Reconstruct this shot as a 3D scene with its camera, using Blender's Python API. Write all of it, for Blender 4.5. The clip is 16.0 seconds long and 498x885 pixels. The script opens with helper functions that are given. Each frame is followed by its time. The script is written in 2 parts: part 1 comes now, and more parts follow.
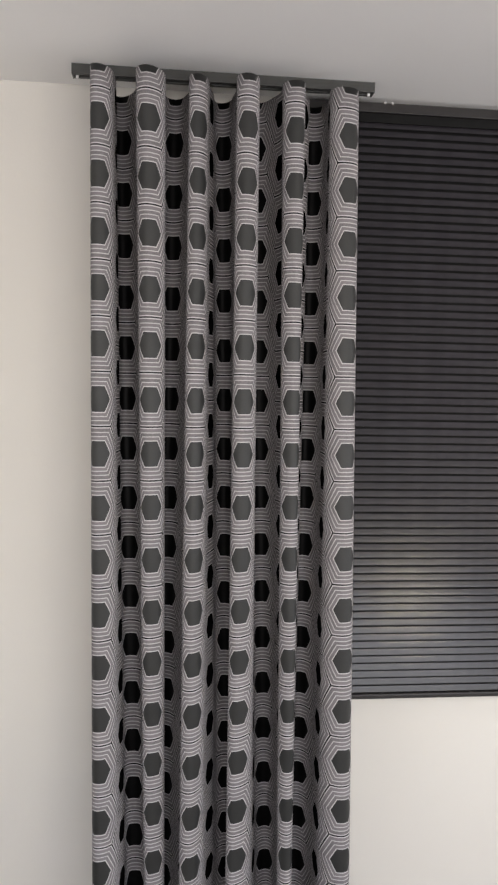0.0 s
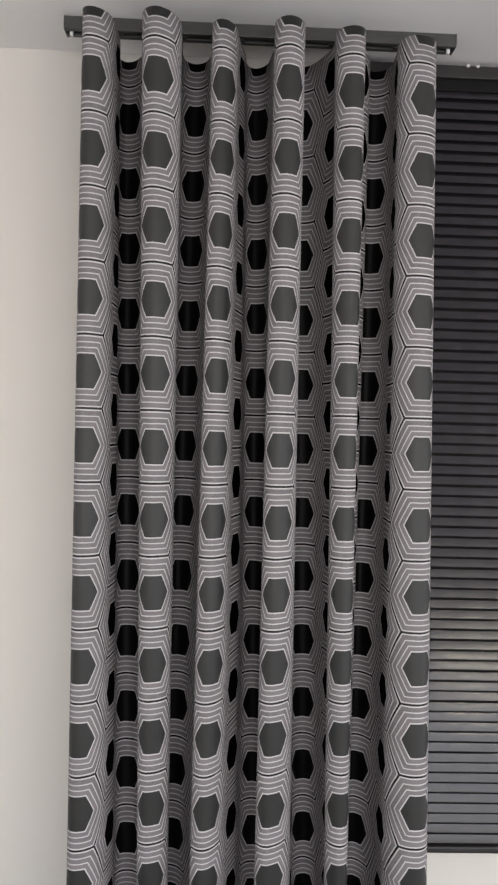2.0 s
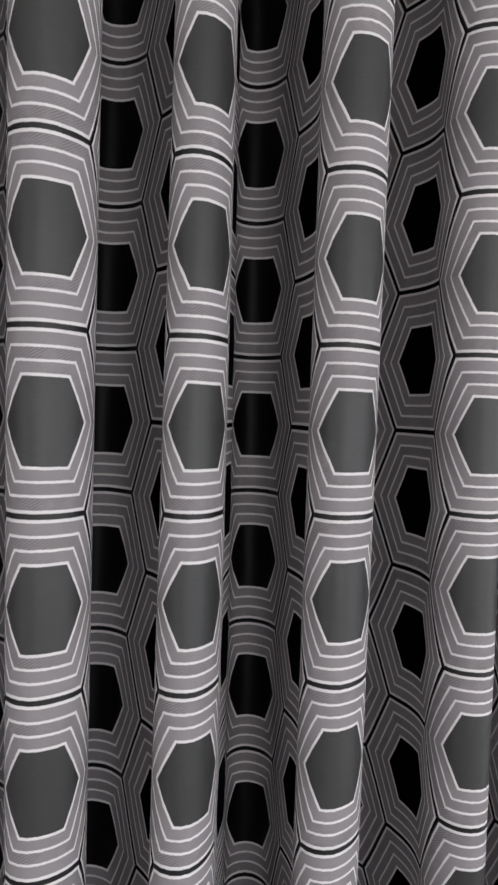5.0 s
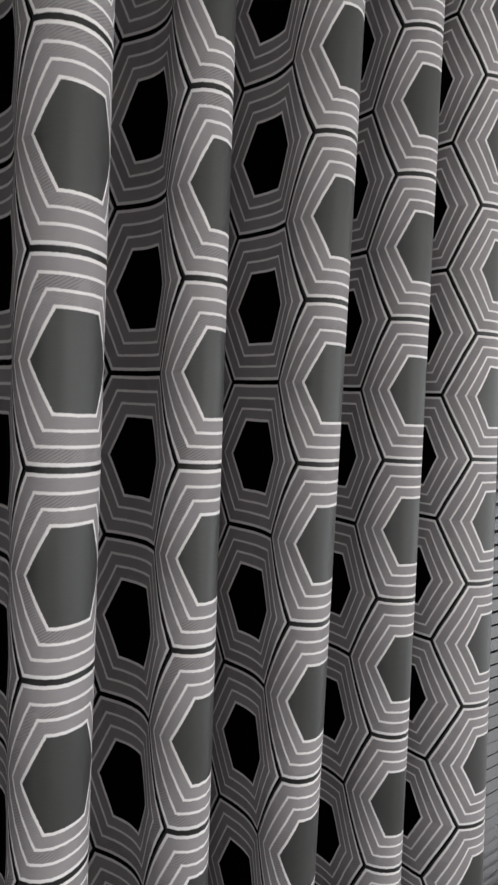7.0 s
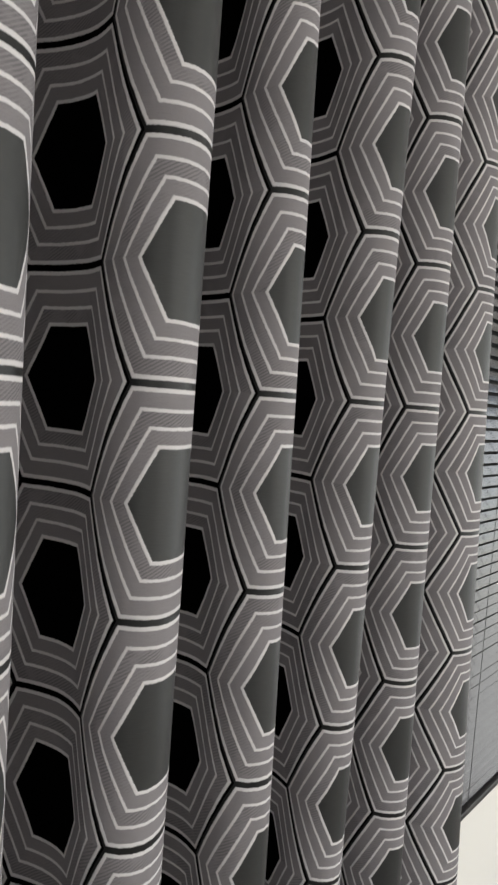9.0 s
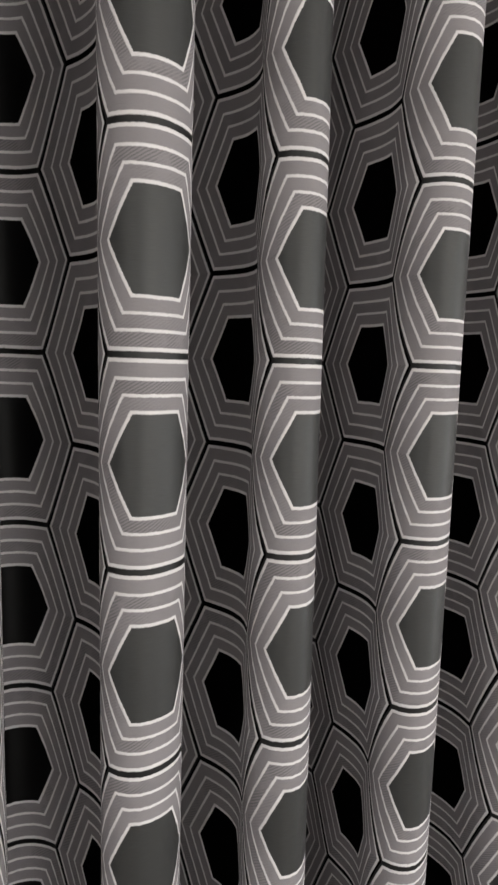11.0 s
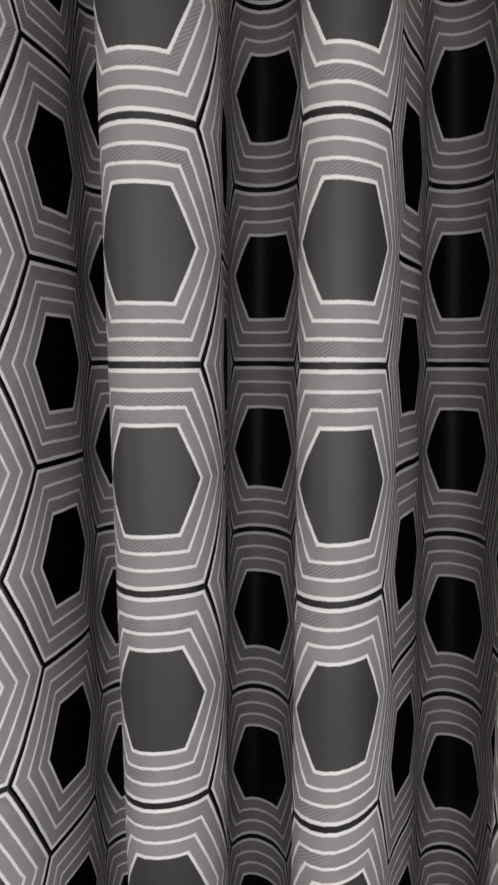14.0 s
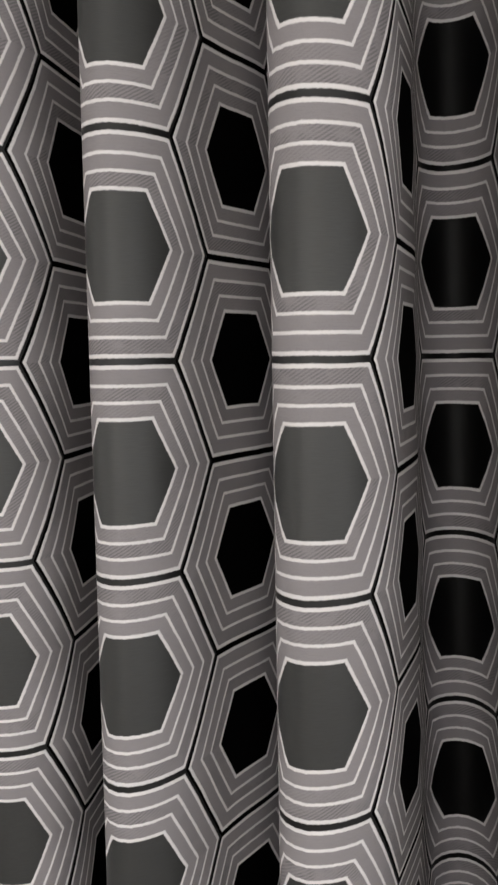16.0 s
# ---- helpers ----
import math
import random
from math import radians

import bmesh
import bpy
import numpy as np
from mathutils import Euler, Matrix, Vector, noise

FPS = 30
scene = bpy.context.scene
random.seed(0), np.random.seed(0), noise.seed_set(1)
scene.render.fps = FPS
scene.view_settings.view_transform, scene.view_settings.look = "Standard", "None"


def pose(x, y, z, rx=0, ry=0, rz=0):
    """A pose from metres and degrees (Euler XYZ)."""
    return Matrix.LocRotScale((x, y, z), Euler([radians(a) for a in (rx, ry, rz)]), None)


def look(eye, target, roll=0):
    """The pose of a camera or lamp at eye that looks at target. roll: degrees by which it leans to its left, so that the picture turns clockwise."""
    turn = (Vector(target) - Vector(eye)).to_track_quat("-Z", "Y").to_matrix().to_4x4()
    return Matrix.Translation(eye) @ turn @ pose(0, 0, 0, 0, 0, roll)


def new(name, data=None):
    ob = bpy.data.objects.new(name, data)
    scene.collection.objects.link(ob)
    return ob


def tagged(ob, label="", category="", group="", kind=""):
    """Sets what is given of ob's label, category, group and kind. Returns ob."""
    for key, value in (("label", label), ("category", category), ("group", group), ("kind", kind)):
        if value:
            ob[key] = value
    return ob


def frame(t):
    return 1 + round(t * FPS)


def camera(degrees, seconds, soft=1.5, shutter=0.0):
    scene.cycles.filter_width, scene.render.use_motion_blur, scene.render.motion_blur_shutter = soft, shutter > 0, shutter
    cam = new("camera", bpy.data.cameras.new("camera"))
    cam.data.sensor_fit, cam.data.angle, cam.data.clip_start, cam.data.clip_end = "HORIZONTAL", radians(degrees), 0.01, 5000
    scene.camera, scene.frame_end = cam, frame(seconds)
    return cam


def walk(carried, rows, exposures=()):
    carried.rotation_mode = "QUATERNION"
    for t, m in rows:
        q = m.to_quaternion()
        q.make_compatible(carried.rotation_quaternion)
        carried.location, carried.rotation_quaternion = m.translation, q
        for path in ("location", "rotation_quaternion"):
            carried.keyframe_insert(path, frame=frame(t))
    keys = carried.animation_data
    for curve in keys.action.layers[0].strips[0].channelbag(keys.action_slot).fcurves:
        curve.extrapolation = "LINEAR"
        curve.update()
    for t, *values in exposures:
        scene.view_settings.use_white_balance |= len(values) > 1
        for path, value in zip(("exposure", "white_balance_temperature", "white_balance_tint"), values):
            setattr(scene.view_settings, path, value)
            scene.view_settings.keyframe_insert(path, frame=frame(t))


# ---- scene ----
cam = camera(38.55, 16.0, soft=2.4)
PATH = [
    (0, (0.0063, 0.0009, 1.7524), (0.2043, 1.9852, 1.5994), 1.22),
    (0.5, (0.0145, 0.0999, 1.7565), (0.1669, 2.0890, 1.6147), 1.07),
    (1, (0.0496, 0.2132, 1.7630), (0.1496, 2.2075, 1.6498), 1.26),
    (1.5, (0.0812, 0.3190, 1.7620), (0.1481, 2.3163, 1.6821), 1.62),
    (2, (0.0633, 0.4347, 1.7527), (0.1291, 2.4334, 1.7192), 1.67),
    (2.5, (0.0222, 0.5851, 1.7675), (0.1058, 2.5833, 1.7814), 1.41),
    (3, (-0.0037, 0.7005, 1.7660), (0.1194, 2.6967, 1.7463), 1.15),
    (3.5, (0.0073, 0.8397, 1.7399), (0.1602, 2.8334, 1.6944), 0.99),
    (3.7, (0.0188, 0.9103, 1.7405), (0.1801, 2.9029, 1.6805), 1.05),
    (5.8, (-0.1281, 1.2165, 1.7231), (0.6783, 3.0440, 1.6229), 2.92),
    (6, (-0.1588, 1.2264, 1.7208), (0.7476, 3.0065, 1.6217), 2.97),
    (6.5, (-0.2131, 1.2524, 1.7112), (0.8958, 2.9136, 1.6068), 3.03),
    (7, (-0.2414, 1.2660, 1.7002), (1.0197, 2.8147, 1.5963), 2.82),
    (7.5, (-0.2754, 1.2746, 1.6876), (1.0917, 2.7307, 1.5825), 2.85),
    (8, (-0.3010, 1.3019, 1.6775), (1.1345, 2.6901, 1.5665), 3.17),
    (8.5, (-0.3154, 1.3470, 1.6632), (1.1832, 2.6666, 1.5492), 3.73),
    (9, (-0.3245, 1.3866, 1.6533), (1.2235, 2.6471, 1.5326), 4.40),
    (9.2, (-0.3263, 1.4002, 1.6483), (1.2327, 2.6462, 1.5180), 4.60),
    (11.3, (-0.1412, 1.2285, 1.6587), (0.5638, 3.0865, 1.4339), 1.94),
    (11.5, (-0.1096, 1.2048, 1.6636), (0.4914, 3.0989, 1.4379), 2.00),
    (12, (-0.0542, 1.1743, 1.6700), (0.3177, 3.1258, 1.4394), 1.75),
    (12.5, (-0.0172, 1.1812, 1.6693), (0.2323, 3.1512, 1.4308), 1.64),
    (13, (-0.0123, 1.2319, 1.6711), (0.1288, 3.2134, 1.4395), 1.14),
    (13.5, (-0.0031, 1.2702, 1.6691), (-0.0341, 3.2578, 1.4493), 0.32),
    (14, (0.0551, 1.2865, 1.6608), (-0.2512, 3.2491, 1.4281), 0.25),
    (14.5, (0.1290, 1.2984, 1.6594), (-0.3931, 3.2127, 1.4093), 0.08),
    (15, (0.1802, 1.2983, 1.6567), (-0.4734, 3.1735, 1.4193), 0.01),
    (15.5, (0.2249, 1.3022, 1.6610), (-0.4915, 3.1520, 1.4064), -0.11),
    (16, (0.2566, 1.3114, 1.6608), (-0.4573, 3.1633, 1.4142), -0.87),
]

walk(cam, [(t, look(eye, target, roll)) for t, eye, target, roll in PATH],
     exposures=[(0.0, -0.17, 6480, 11), (2.0, -0.18, 6350, 11), (3.5, -0.16, 6150, 11), (6.0, 0.06, 6150, 9), (7.0, 0.0, 6250, 7),
                (9.0, -0.22, 6460, 6), (11.5, 0.06, 6560, 9), (14.0, -0.02, 6420, 11), (16.0, -0.1, 6560, 9)])

# ---------------------------------------------------------------- sizes
CEIL = 2.498            # underside of the ceiling
WALL = 1.876            # face of the window wall
WEST, EAST, SOUTH = -2.2, 3.0, -1.6
HEX = 0.125             # height of one hexagon of the cloth
HEX_Z = 2.470           # centre of the topmost row of hexagons
CLOTH_TOP, CLOTH_LOW = 2.456, 0.015

# the cloth's wave, half fold by half fold: how far each face turns, how each crest leans, its squareness, its sway with height
TURN = (-4.507, 1.850, -1.851, 1.962, -1.963, 1.512, -1.884, 1.592, -1.793, 1.892, -1.631, 2.600)
LEAN = (-0.142, 0.141, -0.167, 0.308, -0.353, 0.676, -0.518, 0.379, 0.028, 0.034, -0.411, 0.257, -0.026)
SWAY_X = (-0.019, -0.006, -0.028, -0.017, 0.005, -0.003, -0.023, -0.000, -0.038, -0.009, -0.001, -0.015, -0.006)
SWAY_Y = (-0.024, 0.009, 0.027, -0.014, 0.013, 0.019, 0.007, -0.005, -0.012, 0.008, -0.007, 0.028, 0.028)
SQUARE = (0.041, 0.189, 0.158, 0.118, 0.186, 0.234, 0.189, 0.160, 0.171, 0.416, 0.032, 0.000)
SKEW = (0.014, -0.319, 0.403, -0.291, 0.531, -0.320, 0.331, -0.239, 0.213, 0.003, -0.006, 0.000)
PINCH = 0.0558          # how much tighter the cloth turns in its valleys
X0, Y0, COL, EDGE = -0.1760, 1.6418, 0.09845, 0.06636
RAIL_X0, RAIL_X1, RAIL_Y = -0.2510, 0.4682, 1.7678

# ---------------------------------------------------------------- daylight
world = bpy.data.worlds.new("world")
scene.world = world
world.use_nodes = True
wn = world.node_tree
sky = wn.nodes.new("ShaderNodeTexSky")
sky.sky_type = 'NISHITA'
sky.sun_disc = False
sky.sun_elevation = radians(35)
sky.sun_rotation = radians(200)
wn.links.new(sky.outputs[0], wn.nodes["Background"].inputs[0])
wn.nodes["Background"].inputs[1].default_value = 0.15


DAY = (1.0, 0.982, 0.985)


def area_lamp(name, eye, target, sx, sy, watts, col):
    d = bpy.data.lights.new(name, 'AREA')
    d.shape, d.size, d.size_y, d.energy, d.color = 'RECTANGLE', sx, sy, watts, col
    ob = new(name, d)
    ob.matrix_world = look(eye, target)
    return ob


# daylight in the openings beside and behind the camera
area_lamp("daylight_west", (WEST - 0.05, -0.55, 1.5), (0, -0.55, 2.6), 1.9, 1.4, 21, DAY)
area_lamp("daylight_east", (EAST + 0.05, -0.05, 1.35), (0, -0.05, 2.5), 2.8, 1.9, 46, DAY)
area_lamp("daylight_south", (1.0, SOUTH - 0.05, 1.62), (1.0, 0, 2.0), 3.2, 1.5, 56, DAY)


# ---------------------------------------------------------------- materials
class Nodes:
    """Small helper round one material's node tree."""
    def __init__(self, name):
        self.m = bpy.data.materials.new(name)
        self.m.use_nodes = True
        self.t = self.m.node_tree
        self.b = self.t.nodes["Principled BSDF"]

    def put(self, sock, v):
        if isinstance(v, bpy.types.NodeSocket):
            self.t.links.new(v, sock)
        elif isinstance(v, (tuple, list)) and len(v) == 3 and sock.type == 'RGBA':
            sock.default_value = (*v, 1)
        else:
            sock.default_value = v

    def math(self, op, a, b=None, c=None):
        n = self.t.nodes.new("ShaderNodeMath")
        n.operation = op
        for i, v in enumerate((a, b, c)):
            if v is not None:
                self.put(n.inputs[i], v)
        return n.outputs[0]

    def mix(self, f, a, b):
        n = self.t.nodes.new("ShaderNodeMix")
        n.data_type = 'RGBA'
        self.put(n.inputs[0], f)
        self.put(n.inputs[6], a)
        self.put(n.inputs[7], b)
        return n.outputs[2]

    def noise(self, vec, scale, detail=3.0, rough=0.55):
        n = self.t.nodes.new("ShaderNodeTexNoise")
        n.inputs["Scale"].default_value, n.inputs["Detail"].default_value = scale, detail
        n.inputs["Roughness"].default_value = rough
        if vec is not None:
            self.t.links.new(vec, n.inputs["Vector"])
        return n.outputs["Fac"]

    def place(self):
        return self.t.nodes.new("ShaderNodeTexCoord").outputs["Object"]

    def stretched(self, vec, sx, sy, sz):
        n = self.t.nodes.new("ShaderNodeMapping")
        n.inputs["Scale"].default_value = (sx, sy, sz)
        self.t.links.new(vec, n.inputs["Vector"])
        return n.outputs[0]

    def ramp(self, fac, stops):
        n = self.t.nodes.new("ShaderNodeValToRGB")
        e = n.color_ramp.elements
        while len(e) < len(stops):
            e.new(0.5)
        for q, (pos, col) in zip(e, stops):
            q.position = pos
            q.color = (col, col, col, 1) if isinstance(col, (int, float)) else (*col, 1)
        self.t.links.new(fac, n.inputs[0])
        return n.outputs[0]

    def bump(self, height, strength, distance):
        n = self.t.nodes.new("ShaderNodeBump")
        n.inputs["Strength"].default_value, n.inputs["Distance"].default_value = strength, distance
        self.put(n.inputs["Height"], height)
        self.t.links.new(n.outputs[0], self.b.inputs["Normal"])

    def base(self, col, rough, metal=0.0, spec=0.5):
        self.put(self.b.inputs["Base Color"], col)
        self.put(self.b.inputs["Roughness"], rough)
        self.put(self.b.inputs["Metallic"], metal)
        self.put(self.b.inputs["Specular IOR Level"], spec)
        return self.m


def plaster(name, a, b):
    k = Nodes(name)
    p = k.place()
    big, fine = k.noise(p, 1.3, 4), k.noise(p, 240, 3)
    col = k.mix(k.ramp(big, [(0.3, 0.0), (0.7, 1.0)]), a, b)
    k.bump(k.math('ADD', fine, k.math('MULTIPLY', k.noise(p, 35, 3), 1.5)), 0.12, 0.002)
    return k.base(col, 0.82, 0, 0.25)


M_wall = plaster("wall_paint", (0.765, 0.735, 0.685), (0.735, 0.705, 0.655))
M_ceiling = plaster("ceiling_paint", (0.92, 0.91, 0.90), (0.90, 0.89, 0.88))
M_other = plaster("room_wall_paint", (0.74, 0.73, 0.72), (0.71, 0.70, 0.69))


def floor_oak():
    k = Nodes("floor_oak")
    p = k.place()
    grain = k.noise(k.stretched(p, 1, 14, 1), 9, 5)
    return k.base(k.ramp(grain, [(0.3, (0.11, 0.09, 0.075)), (0.7, (0.17, 0.145, 0.12))]), 0.45)


def painted_metal(name, col, rough, metal=0.0, spec=0.5):
    k = Nodes(name)
    p = k.place()
    n = k.noise(k.stretched(p, 2, 30, 30), 6, 4)
    dirt = k.noise(p, 30, 4)
    f = k.math('MULTIPLY', k.math('ADD', n, dirt), 0.5)
    c2 = tuple(v * 1.35 for v in col)
    k.bump(k.noise(p, 900, 2), 0.05, 0.0005)
    return k.base(k.mix(k.ramp(f, [(0.35, 0.0), (0.65, 1.0)]), col, c2),
                  k.ramp(dirt, [(0.2, rough * 0.85), (0.8, rough * 1.2)]), metal, spec)


M_rail = painted_metal("rail_lacquer", (0.052, 0.052, 0.050), 0.42)
M_rail_slot = painted_metal("rail_slot", (0.012, 0.012, 0.012), 0.6)
M_slat = painted_metal("slat_lacquer", (0.022, 0.020, 0.024), 0.19, 0.0, 0.42)
M_head = painted_metal("headrail_lacquer", (0.024, 0.022, 0.022), 0.45, 0.0, 0.4)
# black put in place of the shade under the headrail and between slats
M_shade = painted_metal("shade_black", (0.006, 0.006, 0.006), 0.7, 0.0, 0.2)
M_cord = painted_metal("ladder_cord", (0.02, 0.02, 0.02), 0.8)
M_lining = painted_metal("hem_cloth", (0.16, 0.155, 0.155), 0.9, 0.0, 0.1)
M_bracket = painted_metal("bracket_steel", (0.50, 0.49, 0.48), 0.4)
M_white = painted_metal("white_plastic", (0.72, 0.71, 0.69), 0.4)


def jacquard():
    """Hexagon jacquard: satin hearts in pale rings, woven in fabric coordinates of one hexagon height."""
    k = Nodes("hexagon_jacquard")
    uv = k.t.nodes.new("ShaderNodeUVMap")
    uv.uv_map = "cloth"
    sep = k.t.nodes.new("ShaderNodeSeparateXYZ")
    k.t.links.new(uv.outputs[0], sep.inputs[0])
    # a trace of unevenness in the weave
    wob = k.noise(uv.outputs[0], 5, 2)
    u = k.math('ADD', sep.outputs[0], k.math('MULTIPLY', k.math('SUBTRACT', wob, 0.5), 0.008))
    v = k.math('ADD', sep.outputs[1], k.math('MULTIPLY', k.math('SUBTRACT', k.noise(uv.outputs[0], 7, 2), 0.5), 0.008))
    col, edge = COL / HEX, EDGE / HEX
    wide = 2 * col - edge

    def cell(du, dv):
        a = k.math('WRAP', k.math('ADD', u, du), col, -col)
        b = k.math('WRAP', k.math('ADD', v, dv), 0.5, -0.5)
        aa, bb = k.math('ABSOLUTE', a), k.math('ABSOLUTE', b)
        side = k.math('DIVIDE', k.math('ADD', aa, k.math('MULTIPLY', bb, wide - edge)), wide / 2)
        return k.math('MAXIMUM', k.math('MULTIPLY', bb, 2.0), side), b

    da, ba = cell(0.0, 0.0)
    db, bb = cell(col, 0.5)
    # edges of the woven figures waver by a thread or two
    d = k.math('ADD', k.math('MINIMUM', da, db), k.math('MULTIPLY', k.math('SUBTRACT', k.noise(uv.outputs[0], 60, 2, 0.7), 0.5), 0.016))
    second = k.math('LESS_THAN', db, da)
    height = k.math('ADD', k.math('MULTIPLY', bb, second), k.math('MULTIPLY', ba, k.math('SUBTRACT', 1.0, second)))
    upper = k.math('GREATER_THAN', height, 0.0)

    # every fourth column has grey hearts, the three between have black ones
    grey = k.math('MULTIPLY', k.math('SUBTRACT', 1.0, second),
                  k.math('LESS_THAN', k.math('ABSOLUTE', k.math('WRAP', u, 2 * col, -2 * col)), col))

    s = 0.006
    edges = []
    for mid, half in ((0.487, 0.0165), (0.636, 0.0145), (0.786, 0.015), (0.950, 0.018)):
        edges += [(mid - half - s, 0.0), (mid - half + s, 1.0), (mid + half - s, 1.0), (mid + half + s, 0.0)]
    line = k.ramp(d, edges)
    dark = k.ramp(d, [(0.0, 1.0), (0.47, 1.0), (0.482, 0.0), (0.962, 0.0), (0.974, 1.0)])
    outer = k.math('MULTIPLY', k.math('GREATER_THAN', d, 0.79), k.math('LESS_THAN', d, 0.945))
    middle = k.math('MULTIPLY', k.math('GREATER_THAN', d, 0.64), k.math('LESS_THAN', d, 0.78))
    inner = k.math('MULTIPLY', k.math('GREATER_THAN', d, 0.49), k.math('LESS_THAN', d, 0.63))
    # each half hexagon has one twilled ring, now one, now another
    own = k.t.nodes.new("ShaderNodeCombineXYZ")
    k.put(own.inputs[0], k.math('ROUND', k.math('DIVIDE', k.math('ADD', u, k.math('MULTIPLY', second, col)), 2 * col)))
    k.put(own.inputs[1], k.math('ROUND', k.math('SUBTRACT', v, height)))
    k.put(own.inputs[2], k.math('ADD', upper, k.math('MULTIPLY', second, 2.0)))
    cast = k.t.nodes.new("ShaderNodeTexWhiteNoise")
    cast.noise_dimensions = '3D'
    k.t.links.new(own.outputs[0], cast.inputs["Vector"])
    pick = cast.outputs["Value"]
    first = k.math('LESS_THAN', pick, 0.45)
    third = k.math('GREATER_THAN', pick, 0.85)
    mid_pick = k.math('SUBTRACT', k.math('SUBTRACT', 1.0, first), third)
    ribbed = k.math('ADD', k.math('ADD', k.math('MULTIPLY', outer, first), k.math('MULTIPLY', middle, mid_pick)), k.math('MULTIPLY', inner, third))
    faint = k.math('ADD', k.math('MULTIPLY', middle, first), k.math('MULTIPLY', inner, mid_pick))
    rib = k.math('SINE', k.math('MULTIPLY', k.math('SUBTRACT', v, k.math('MULTIPLY', u, 0.62)), 2 * math.pi / 0.0165))
    rib = k.math('ADD', k.math('MULTIPLY', rib, 0.5), 0.5)
    # the twill fades in and out along its ring
    rib = k.math('MAXIMUM', rib, k.ramp(k.noise(uv.outputs[0], 9, 2), [(0.45, 0.0), (0.62, 0.8)]))
    speck = k.noise(k.stretched(uv.outputs[0], 1.0, 1.0, 1.0), 190, 2, 0.7)
    yarn = k.noise(k.stretched(uv.outputs[0], 14, 260, 1), 1.0, 2)
    cloud = k.noise(uv.outputs[0], 2.2, 3)
    tone = k.math('ADD', 0.46, k.math('MULTIPLY', k.math('ADD', speck, k.math('MULTIPLY', yarn, 0.6)), 0.68))
    tone = k.math('MULTIPLY', tone, k.math('ADD', 0.92, k.math('MULTIPLY', cloud, 0.16)))
    cut = k.math('ADD', k.math('MULTIPLY', ribbed, 0.34), k.math('MULTIPLY', faint, 0.16))
    tone = k.math('MULTIPLY', tone, k.math('SUBTRACT', 1.0, k.math('MULTIPLY', k.math('SUBTRACT', 1.0, rib), cut)))
    band = k.mix(tone, (0.0, 0.0, 0.0), BAND)
    heart = k.mix(grey, HEART_BLACK, k.mix(k.math('GREATER_THAN', d, 0.7), HEART_GREY, HEART_BLACK))
    heart = k.mix(k.math('MULTIPLY', yarn, 0.5), heart, (0.0, 0.0, 0.0))
    thread = k.mix(k.math('MULTIPLY', speck, 0.35), THREAD, (0.42, 0.41, 0.41))
    c = k.mix(dark, band, heart)
    c = k.mix(line, c, thread)
    relief = k.math('ADD', k.math('MULTIPLY', line, 1.0), k.math('MULTIPLY', k.math('SUBTRACT', 1.0, dark), 0.6))
    relief = k.math('ADD', relief, k.math('MULTIPLY', speck, 0.35))
    k.bump(relief, 0.35, 0.0006)
    satin = k.math('MULTIPLY', k.math('MULTIPLY', dark, k.math('SUBTRACT', 1.0, k.math('MULTIPLY', second, 0.9))),
                   k.math('ADD', 0.35, k.math('MULTIPLY', grey, 0.65)))
    m = k.base(c, k.math('SUBTRACT', 0.85, k.math('MULTIPLY', k.math('MULTIPLY', dark, k.math('SUBTRACT', 1.0, second)), 0.36)), 0.0,
               k.math('ADD', k.math('MULTIPLY', k.math('SUBTRACT', 1.0, dark), 0.08), k.math('MULTIPLY', satin, 0.42)))
    return m


BAND = (0.222, 0.207, 0.215)
THREAD = (0.64, 0.615, 0.62)
HEART_GREY, HEART_BLACK = (0.034, 0.0345, 0.034), (0.0015, 0.0014, 0.0015)


# ---------------------------------------------------------------- mesh helpers
def add_box(bm, lo, hi, bevel=0.0):
    r = bmesh.ops.create_cube(bm, size=1)
    for v in r["verts"]:
        v.co = Vector([lo[i] + (v.co[i] + .5) * (hi[i] - lo[i]) for i in range(3)])
    if bevel:
        es = list({e for v in r["verts"] for e in v.link_edges})
        bmesh.ops.bevel(bm, geom=es, offset=bevel, segments=2, affect='EDGES', profile=0.6)


def mesh_of(name, bm, m, smooth=False):
    bmesh.ops.recalc_face_normals(bm, faces=bm.faces)
    me = bpy.data.meshes.new(name)
    bm.to_mesh(me)
    bm.free()
    me.materials.append(m)
    if smooth:
        for f in me.polygons:
            f.use_smooth = True
    return me


def part(name, bm, m, parent, label="", smooth=False):
    ob = new(name, mesh_of(name, bm, m, smooth))
    ob.parent = parent
    return tagged(ob, label)


def shell(name, boxes, m, label):
    bm = bmesh.new()
    for lo, hi in boxes:
        add_box(bm, lo, hi)
    return tagged(new(name, mesh_of(name, bm, m)), label, kind="structure")


# ---------------------------------------------------------------- the room
T = 0.16
shell("wall_north", [((WEST - T, WALL, -0.1), (EAST + T, WALL + T, CEIL + 0.1))], M_wall, "smooth warm white painted window wall")
shell("ceiling", [((WEST - T, SOUTH - T, CEIL), (EAST + T, WALL, CEIL + 0.12))], M_ceiling, "smooth flat white painted ceiling")
shell("floor", [((WEST - T, SOUTH - T, -0.1), (EAST + T, WALL, 0.0))], floor_oak(), "plain dark brown oak floor")


def side_wall(x0, x1, y0, y1, z0, z1):
    """A wall along y with one opening from y0 to y1 and z0 to z1."""
    return [((x0, SOUTH, 0), (x1, y0, CEIL)), ((x0, y1, 0), (x1, WALL, CEIL)),
            ((x0, y0, 0), (x1, y1, z0)), ((x0, y0, z1), (x1, y1, CEIL))]


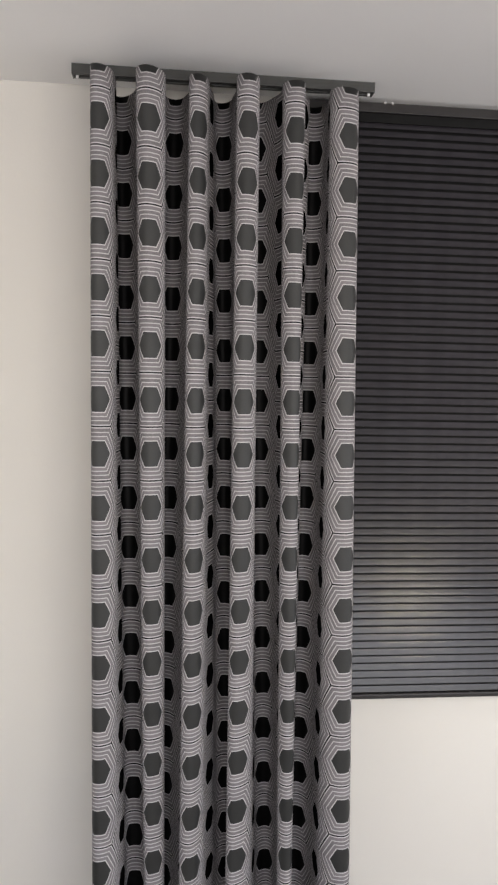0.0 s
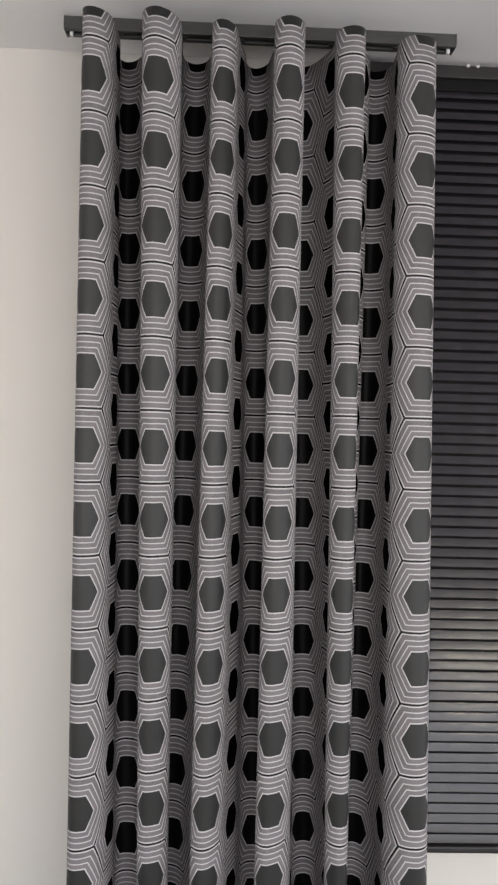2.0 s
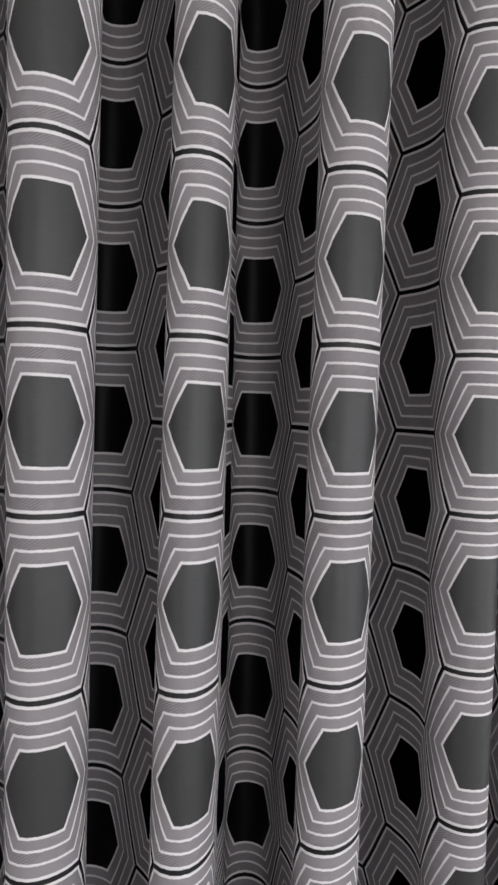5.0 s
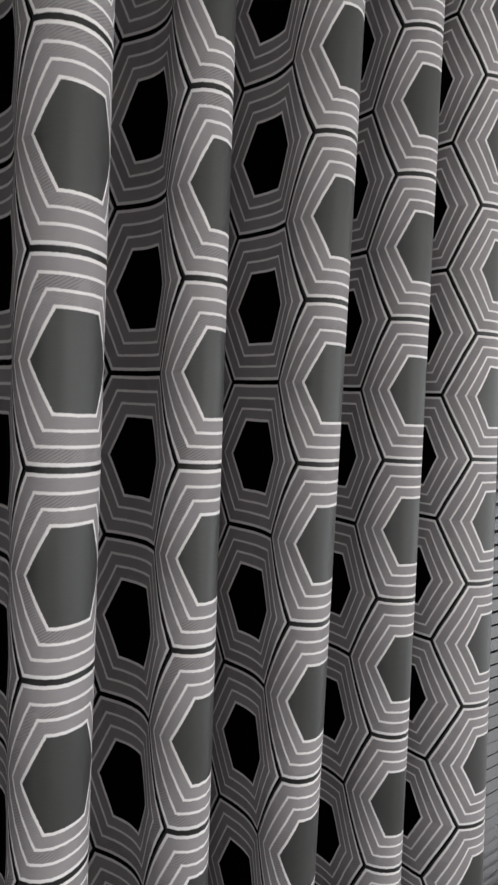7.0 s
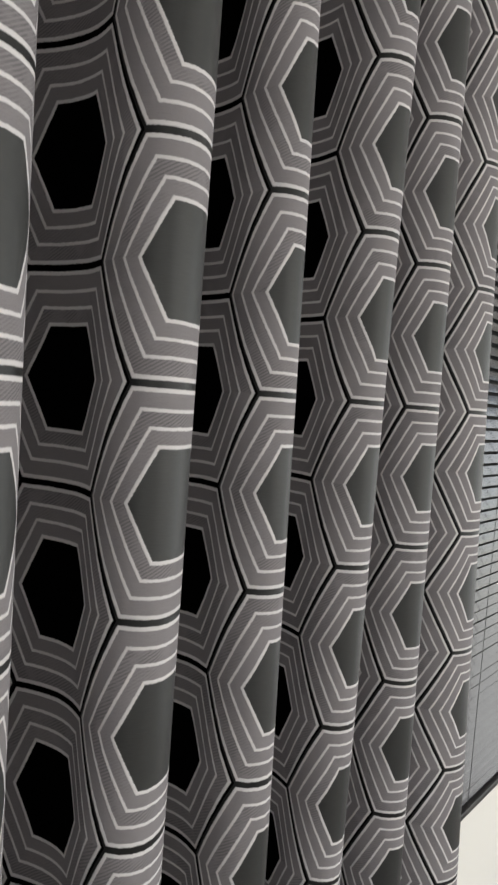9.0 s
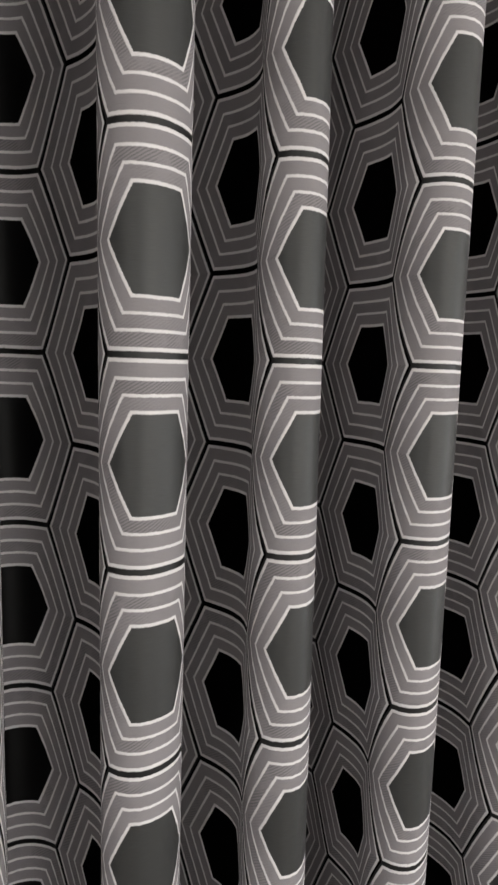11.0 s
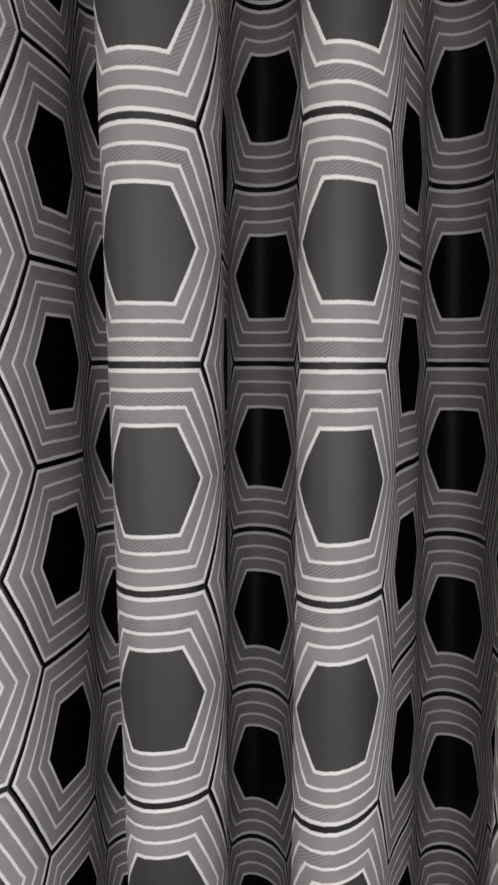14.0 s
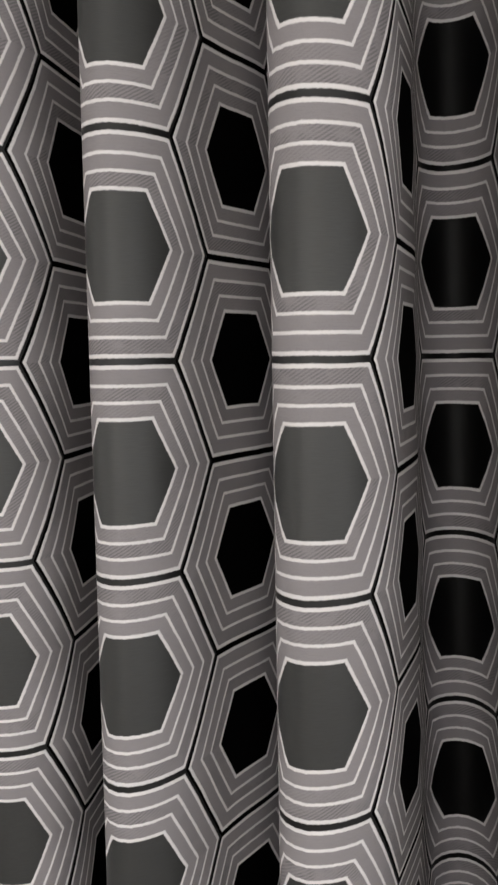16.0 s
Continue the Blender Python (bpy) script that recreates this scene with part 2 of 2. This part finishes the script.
shell("wall_west", side_wall(WEST - T, WEST, -1.5, 0.4, 0.8, 2.2), M_other, "plain off-white side wall with a tall opening")
shell("wall_east", side_wall(EAST, EAST + T, -1.45, 1.35, 0.4, 2.3), M_other, "plain off-white side wall with a tall opening")
shell("wall_south", [((WEST, SOUTH - T, 0), (-0.65, SOUTH, CEIL)), ((2.65, SOUTH - T, 0), (EAST, SOUTH, CEIL)),
                     ((-0.65, SOUTH - T, 0), (2.65, SOUTH, 0.86)), ((-0.65, SOUTH - T, 2.4), (2.65, SOUTH, CEIL))],
      M_other, "plain off-white wall with a window opening")


# a small pendant lamp behind the camera, mirrored in the blind
def lathe(rings, around=24):
    """A turned body from pairs of radius and height, joined from first to last."""
    bm = bmesh.new()
    rows = [[bm.verts.new((r * math.cos(2 * math.pi * i / around), r * math.sin(2 * math.pi * i / around), z)) for i in range(around)] for r, z in rings]
    for p, q in zip(rows, rows[1:]):
        for i in range(around):
            bm.faces.new((p[i], p[(i + 1) % around], q[(i + 1) % around], q[i]))
    bm.faces.new(rows[0][::-1])
    bm.faces.new(rows[-1])
    return bm


def pendant_lamp(x, y, z):
    thing = tagged(new("pendant_lamp"), "small lit warm globe lamp hanging from the ceiling", "pendant lamp")
    thing.location = (x, y, CEIL)
    drop = z - CEIL
    part("canopy", lathe([(0.045, -0.0005), (0.045, -0.018), (0.012, -0.028)]), M_white, thing, smooth=False)
    part("cord", lathe([(0.003, -0.028), (0.003, drop + 0.075)], 8), M_cord, thing)
    part("socket", lathe([(0.010, drop + 0.080), (0.020, drop + 0.072), (0.020, drop + 0.045)]), M_rail, thing)
    k = Nodes("lamp_globe")
    k.put(k.b.inputs["Emission Color"], (1.0, 0.88, 0.58))
    k.put(k.b.inputs["Emission Strength"], 190.0)
    ball = lathe([(max(0.004, 0.05 * math.sin(a)), drop + 0.05 * math.cos(a)) for a in (math.pi * i / 14 for i in range(1, 14))])
    part("globe", ball, k.base((0.8, 0.8, 0.78), 0.4), thing, "glowing warm white globe", smooth=True)
    return thing


pendant_lamp(1.72, -1.38, 2.12)


# ---------------------------------------------------------------- the cloth's wave
def wave(steps):
    """Outline of the hung cloth from above: columns, x, y. A turning line whose length is the cloth's own width."""
    cs, xs, ys, x, y = [-2.0], [0.0], [0.0], 0.0, 0.0
    for j, turn in enumerate(TURN):
        for i in range(steps):
            f = (i + 0.5) / steps
            pinch = PINCH * turn * math.sin(4 * math.pi * f) * (-1) ** j
            a = pinch + LEAN[j] * (1 - f) + LEAN[j + 1] * f + turn * (math.sin(math.pi * f) + SQUARE[j] * math.sin(3 * math.pi * f)) + SKEW[j] * math.sin(2 * math.pi * f)
            x += 2 * COL / steps * math.cos(a)
            y += 2 * COL / steps * math.sin(a)
            cs.append(-2 + 2 * j + 2 * (i + 1) / steps)
            xs.append(x)
            ys.append(y)
    k = steps
    return np.array(cs), np.array(xs) - xs[k] + X0, np.array(ys) - ys[k] + Y0


WC, WX, WY = wave(40)
KNOTS = np.arange(-2, 23, 2)


def on_cloth(c, z):
    w = z - 1.72
    return (float(np.interp(c, WC, WX) + np.interp(c, KNOTS, SWAY_X) * w),
            float(np.interp(c, WC, WY) + np.interp(c, KNOTS, SWAY_Y) * w))


def curtain():
    thing = tagged(new("curtain"), "black, grey and white hexagon patterned curtain hanging in deep wave folds", "curtain")
    x, y = on_cloth(10, CLOTH_LOW)
    thing.location = (x, y, 0)
    first, last, across, down = CLOTH_FROM, CLOTH_TO, 300, 40
    cs = np.linspace(first, last, across + 1)
    zs = np.linspace(CLOTH_TOP, CLOTH_LOW, down + 1)
    verts, faces, uvs = [], [], []
    for z in zs:
        for c in cs:
            px, py = on_cloth(c, z)
            verts.append((px - x, py - y, z))
            uvs.append((c * COL / HEX, (z - HEX_Z) / HEX))
    n = across + 1
    for j in range(down):
        for i in range(across):
            faces.append((j * n + i, (j + 1) * n + i, (j + 1) * n + i + 1, j * n + i + 1))
    me = bpy.data.meshes.new("cloth")
    me.from_pydata(verts, [], faces)
    lay = me.uv_layers.new(name="cloth")
    for lp in me.loops:
        lay.data[lp.index].uv = uvs[lp.vertex_index]
    for f in me.polygons:
        f.use_smooth = True
    me.materials.append(jacquard())
    ob = new("cloth", me)
    ob.parent = thing
    sol = ob.modifiers.new("thickness", 'SOLIDIFY')
    sol.thickness, sol.offset = 0.0011, 0.0
    # side hems, turned back behind both edges
    for c0, c1 in ((first, first + 0.30), (last, last - 0.30)):
        bm = bmesh.new()
        rows = []
        for i in range(9):
            c = c0 + (c1 - c0) * i / 8
            px, py = on_cloth(c, CLOTH_TOP)
            lo = on_cloth(c, CLOTH_LOW)
            gap = 0.0009 + 0.0012 * min(1.0, i / 2)
            rows.append([bm.verts.new((px - x, py - y + gap, CLOTH_TOP)), bm.verts.new((px - x, py - y + gap + 0.001, CLOTH_TOP)),
                         bm.verts.new((lo[0] - x, lo[1] - y + gap + 0.001, CLOTH_LOW)), bm.verts.new((lo[0] - x, lo[1] - y + gap, CLOTH_LOW))])
        for r, q in zip(rows, rows[1:]):
            for i in range(4):
                bm.faces.new((r[i], r[(i + 1) % 4], q[(i + 1) % 4], q[i]))
        bm.faces.new(rows[0])
        bm.faces.new(rows[-1][::-1])
        part("side_hem", bm, M_lining, thing, "turned-back hem of plain grey cloth")
    # heading tape sewn along the back of the top edge
    bm = bmesh.new()
    cs = np.linspace(first + 0.2, last - 0.2, 150)
    rows = []
    for c in cs:
        px, py = on_cloth(c, CLOTH_TOP)
        qx, qy = on_cloth(c + 0.02, CLOTH_TOP)
        nx, ny = -(qy - py), qx - px
        l = math.hypot(nx, ny) or 1
        o = [(px - x + nx / l * d, py - y + ny / l * d) for d in (0.0012, 0.0024)]
        rows.append([bm.verts.new((*o[a], zz)) for a, zz in ((0, CLOTH_TOP - 0.004), (1, CLOTH_TOP - 0.004), (1, CLOTH_TOP - 0.022), (0, CLOTH_TOP - 0.022))])
    for r, s in zip(rows, rows[1:]):
        for i in range(4):
            bm.faces.new((r[i], r[(i + 1) % 4], s[(i + 1) % 4], s[i]))
    bm.faces.new(rows[0])
    bm.faces.new(rows[-1][::-1])
    part("heading_tape", bm, M_lining, thing, "narrow grey woven heading tape")
    return thing


CLOTH_FROM, CLOTH_TO = -0.30, 20.35
the_curtain = curtain()


# ---------------------------------------------------------------- curtain rail
def curtain_rail(x0, x1, y, z0, z1, deep):
    thing = tagged(new("curtain_rail"), "dark grey lacquered metal curtain rail fixed to the ceiling", "curtain rail")
    thing.location = ((x0 + x1) / 2, y, z1)
    dx, dz = (x1 - x0) / 2, z0 - z1
    bm = bmesh.new()
    t = 0.004
    add_box(bm, (-dx, -deep / 2, dz), (dx, -deep / 2 + t + 0.006, -0.0005), 0.0012)
    add_box(bm, (-dx, deep / 2 - t - 0.006, dz), (dx, deep / 2, -0.0005), 0.0012)
    add_box(bm, (-dx + 0.001, -deep / 2 + t, dz + 0.009), (dx - 0.001, deep / 2 - t, -0.0008))
    part("profile", bm, M_rail, thing)
    bm = bmesh.new()
    add_box(bm, (-dx + 0.002, -deep / 2 + 0.0102, dz + 0.0055), (dx - 0.002, deep / 2 - 0.0102, dz + 0.0089))
    part("slot", bm, M_rail_slot, thing, "dark groove of the rail")
    for sx in (-1, 1):
        bm = bmesh.new()
        add_box(bm, (sx * dx - 0.0015, -deep / 2 - 0.0006, dz - 0.0006), (sx * dx + 0.0015, deep / 2 + 0.0006, -0.0008), 0.0006)
        part("end_cap", bm, M_rail, thing)
        bm = bmesh.new()
        add_box(bm, (sx * (dx - 0.010) - 0.003, -0.003, dz - 0.006), (sx * (dx - 0.010) + 0.003, 0.003, dz + 0.006), 0.0008)
        part("end_stop", bm, M_white, thing, "small white plastic end stop")
    # one glider where each face of the wave passes under the rail
    for c in range(1, 21, 2):
        gx, gy = on_cloth(c, CLOTH_TOP)
        bm = bmesh.new()
        gx, gy = gx - thing.location.x, max(-0.004, min(0.004, gy - y))
        add_box(bm, (gx - 0.0015, gy - 0.0015, dz - 0.002), (gx + 0.0015, gy + 0.0015, dz + 0.006), 0.0004)
        add_box(bm, (gx - 0.004, gy - 0.003, dz - 0.003), (gx + 0.004, gy + 0.003, dz + 0.003), 0.0008)
        part("glider", bm, M_rail_slot, thing, "small dark plastic glider")
    return thing


curtain_rail(RAIL_X0, RAIL_X1, RAIL_Y, 2.4745, CEIL, 0.030)


# ---------------------------------------------------------------- slatted blind
def blind(x0, x1, y, low, top):
    thing = tagged(new("venetian_blind"), "closed black glossy metal slatted blind covering the window", "venetian blind")
    xm, half = (x0 + x1) / 2, (x1 - x0) / 2
    thing.location = (xm, y, low)
    head = 0.024
    bm = bmesh.new()
    add_box(bm, (-half, -0.013, top - low - head), (half, 0.013, top - low), 0.0015)
    part("headrail", bm, M_head, thing, "dark metal headrail box")
    bm = bmesh.new()
    add_box(bm, (-half, -0.012, 0.0), (half, 0.010, 0.014), 0.004)
    part("bottom_rail", bm, M_head, thing, "dark metal bottom rail")
    # dark recessed strip added under the headrail, standing in for the shade there
    bm = bmesh.new()
    add_box(bm, (-half + 0.001, -0.004, top - low - head - 0.022), (half - 0.001, 0.009, top - low - head), 0.001)
    part("headrail_shade", bm, M_shade, thing, "recessed black strip added as shade below the headrail")
    # black sheet added behind the slats so the gaps between them look shaded
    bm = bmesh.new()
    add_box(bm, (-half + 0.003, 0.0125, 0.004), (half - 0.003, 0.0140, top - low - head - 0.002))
    part("gap_shade", bm, M_shade, thing, "black sheet added behind the slats to shade the gaps")
    # one slat: a shallow crowned strip
    prof = []
    wide, crown = 0.0157, 0.00016
    for side in (0, 1):
        for i in range(7):
            f = (i if side == 0 else 6 - i) / 6 - 0.5
            prof.append((f * wide, crown * (1 - 4 * f * f) - side * 0.0004))
    ca, sa = math.cos(SLAT_TILT), math.sin(SLAT_TILT)
    bm = bmesh.new()
    ends = []
    for sx in (-half + 0.002, half - 0.002):
        # across the slat runs up and back; its crown looks into the room
        ends.append([bm.verts.new((sx, a * sa - b * ca, a * ca + b * sa)) for a, b in prof])
    n = len(prof)
    for i in range(n):
        bm.faces.new((ends[0][i], ends[0][(i + 1) % n], ends[1][(i + 1) % n], ends[1][i]))
    bm.faces.new(ends[0])
    bm.faces.new(ends[1][::-1])
    me = mesh_of("slat", bm, M_slat)
    pitch = 0.0208
    z = top - low - head - 0.028
    rnd = random.Random(4)
    while z > 0.016:
        s = new("slat", me)
        s.parent = thing
        s.matrix_basis = pose(rnd.uniform(-.0012, .0012), rnd.uniform(-.0004, .0004), z + rnd.uniform(-.0003, .0003),
                              rnd.uniform(-.4, .4), rnd.uniform(-.02, .02), rnd.uniform(-.06, .06))
        z -= pitch
    for cx in (-half + 0.14, 0.0, half - 0.14):
        for dy in (-0.0095, 0.0095):
            bm = bmesh.new()
            bmesh.ops.create_cone(bm, cap_ends=True, segments=6, radius1=0.0006, radius2=0.0006, depth=top - low - head - 0.01,
                                  matrix=pose(cx, dy, (top - low - head + 0.01) / 2))
            part("ladder_cord", bm, M_cord, thing)
    for cx in BRACKETS:
        bm = bmesh.new()
        add_box(bm, (cx - xm - 0.004, -0.012, top - low - 0.002), (cx - xm + 0.004, 0.010, top - low + 0.0026), 0.0006)
        add_box(bm, (cx - xm - 0.003, -0.0142, top - low - 0.003), (cx - xm + 0.003, -0.0118, top - low + 0.0025), 0.0005)
        part("bracket", bm, M_bracket, thing, "small pale mounting clip")
    return thing


SLAT_TILT = radians(17)
BRACKETS = (0.521, 0.541, 1.35)
blind(0.305, 1.62, 1.853, 0.912, 2.4857)
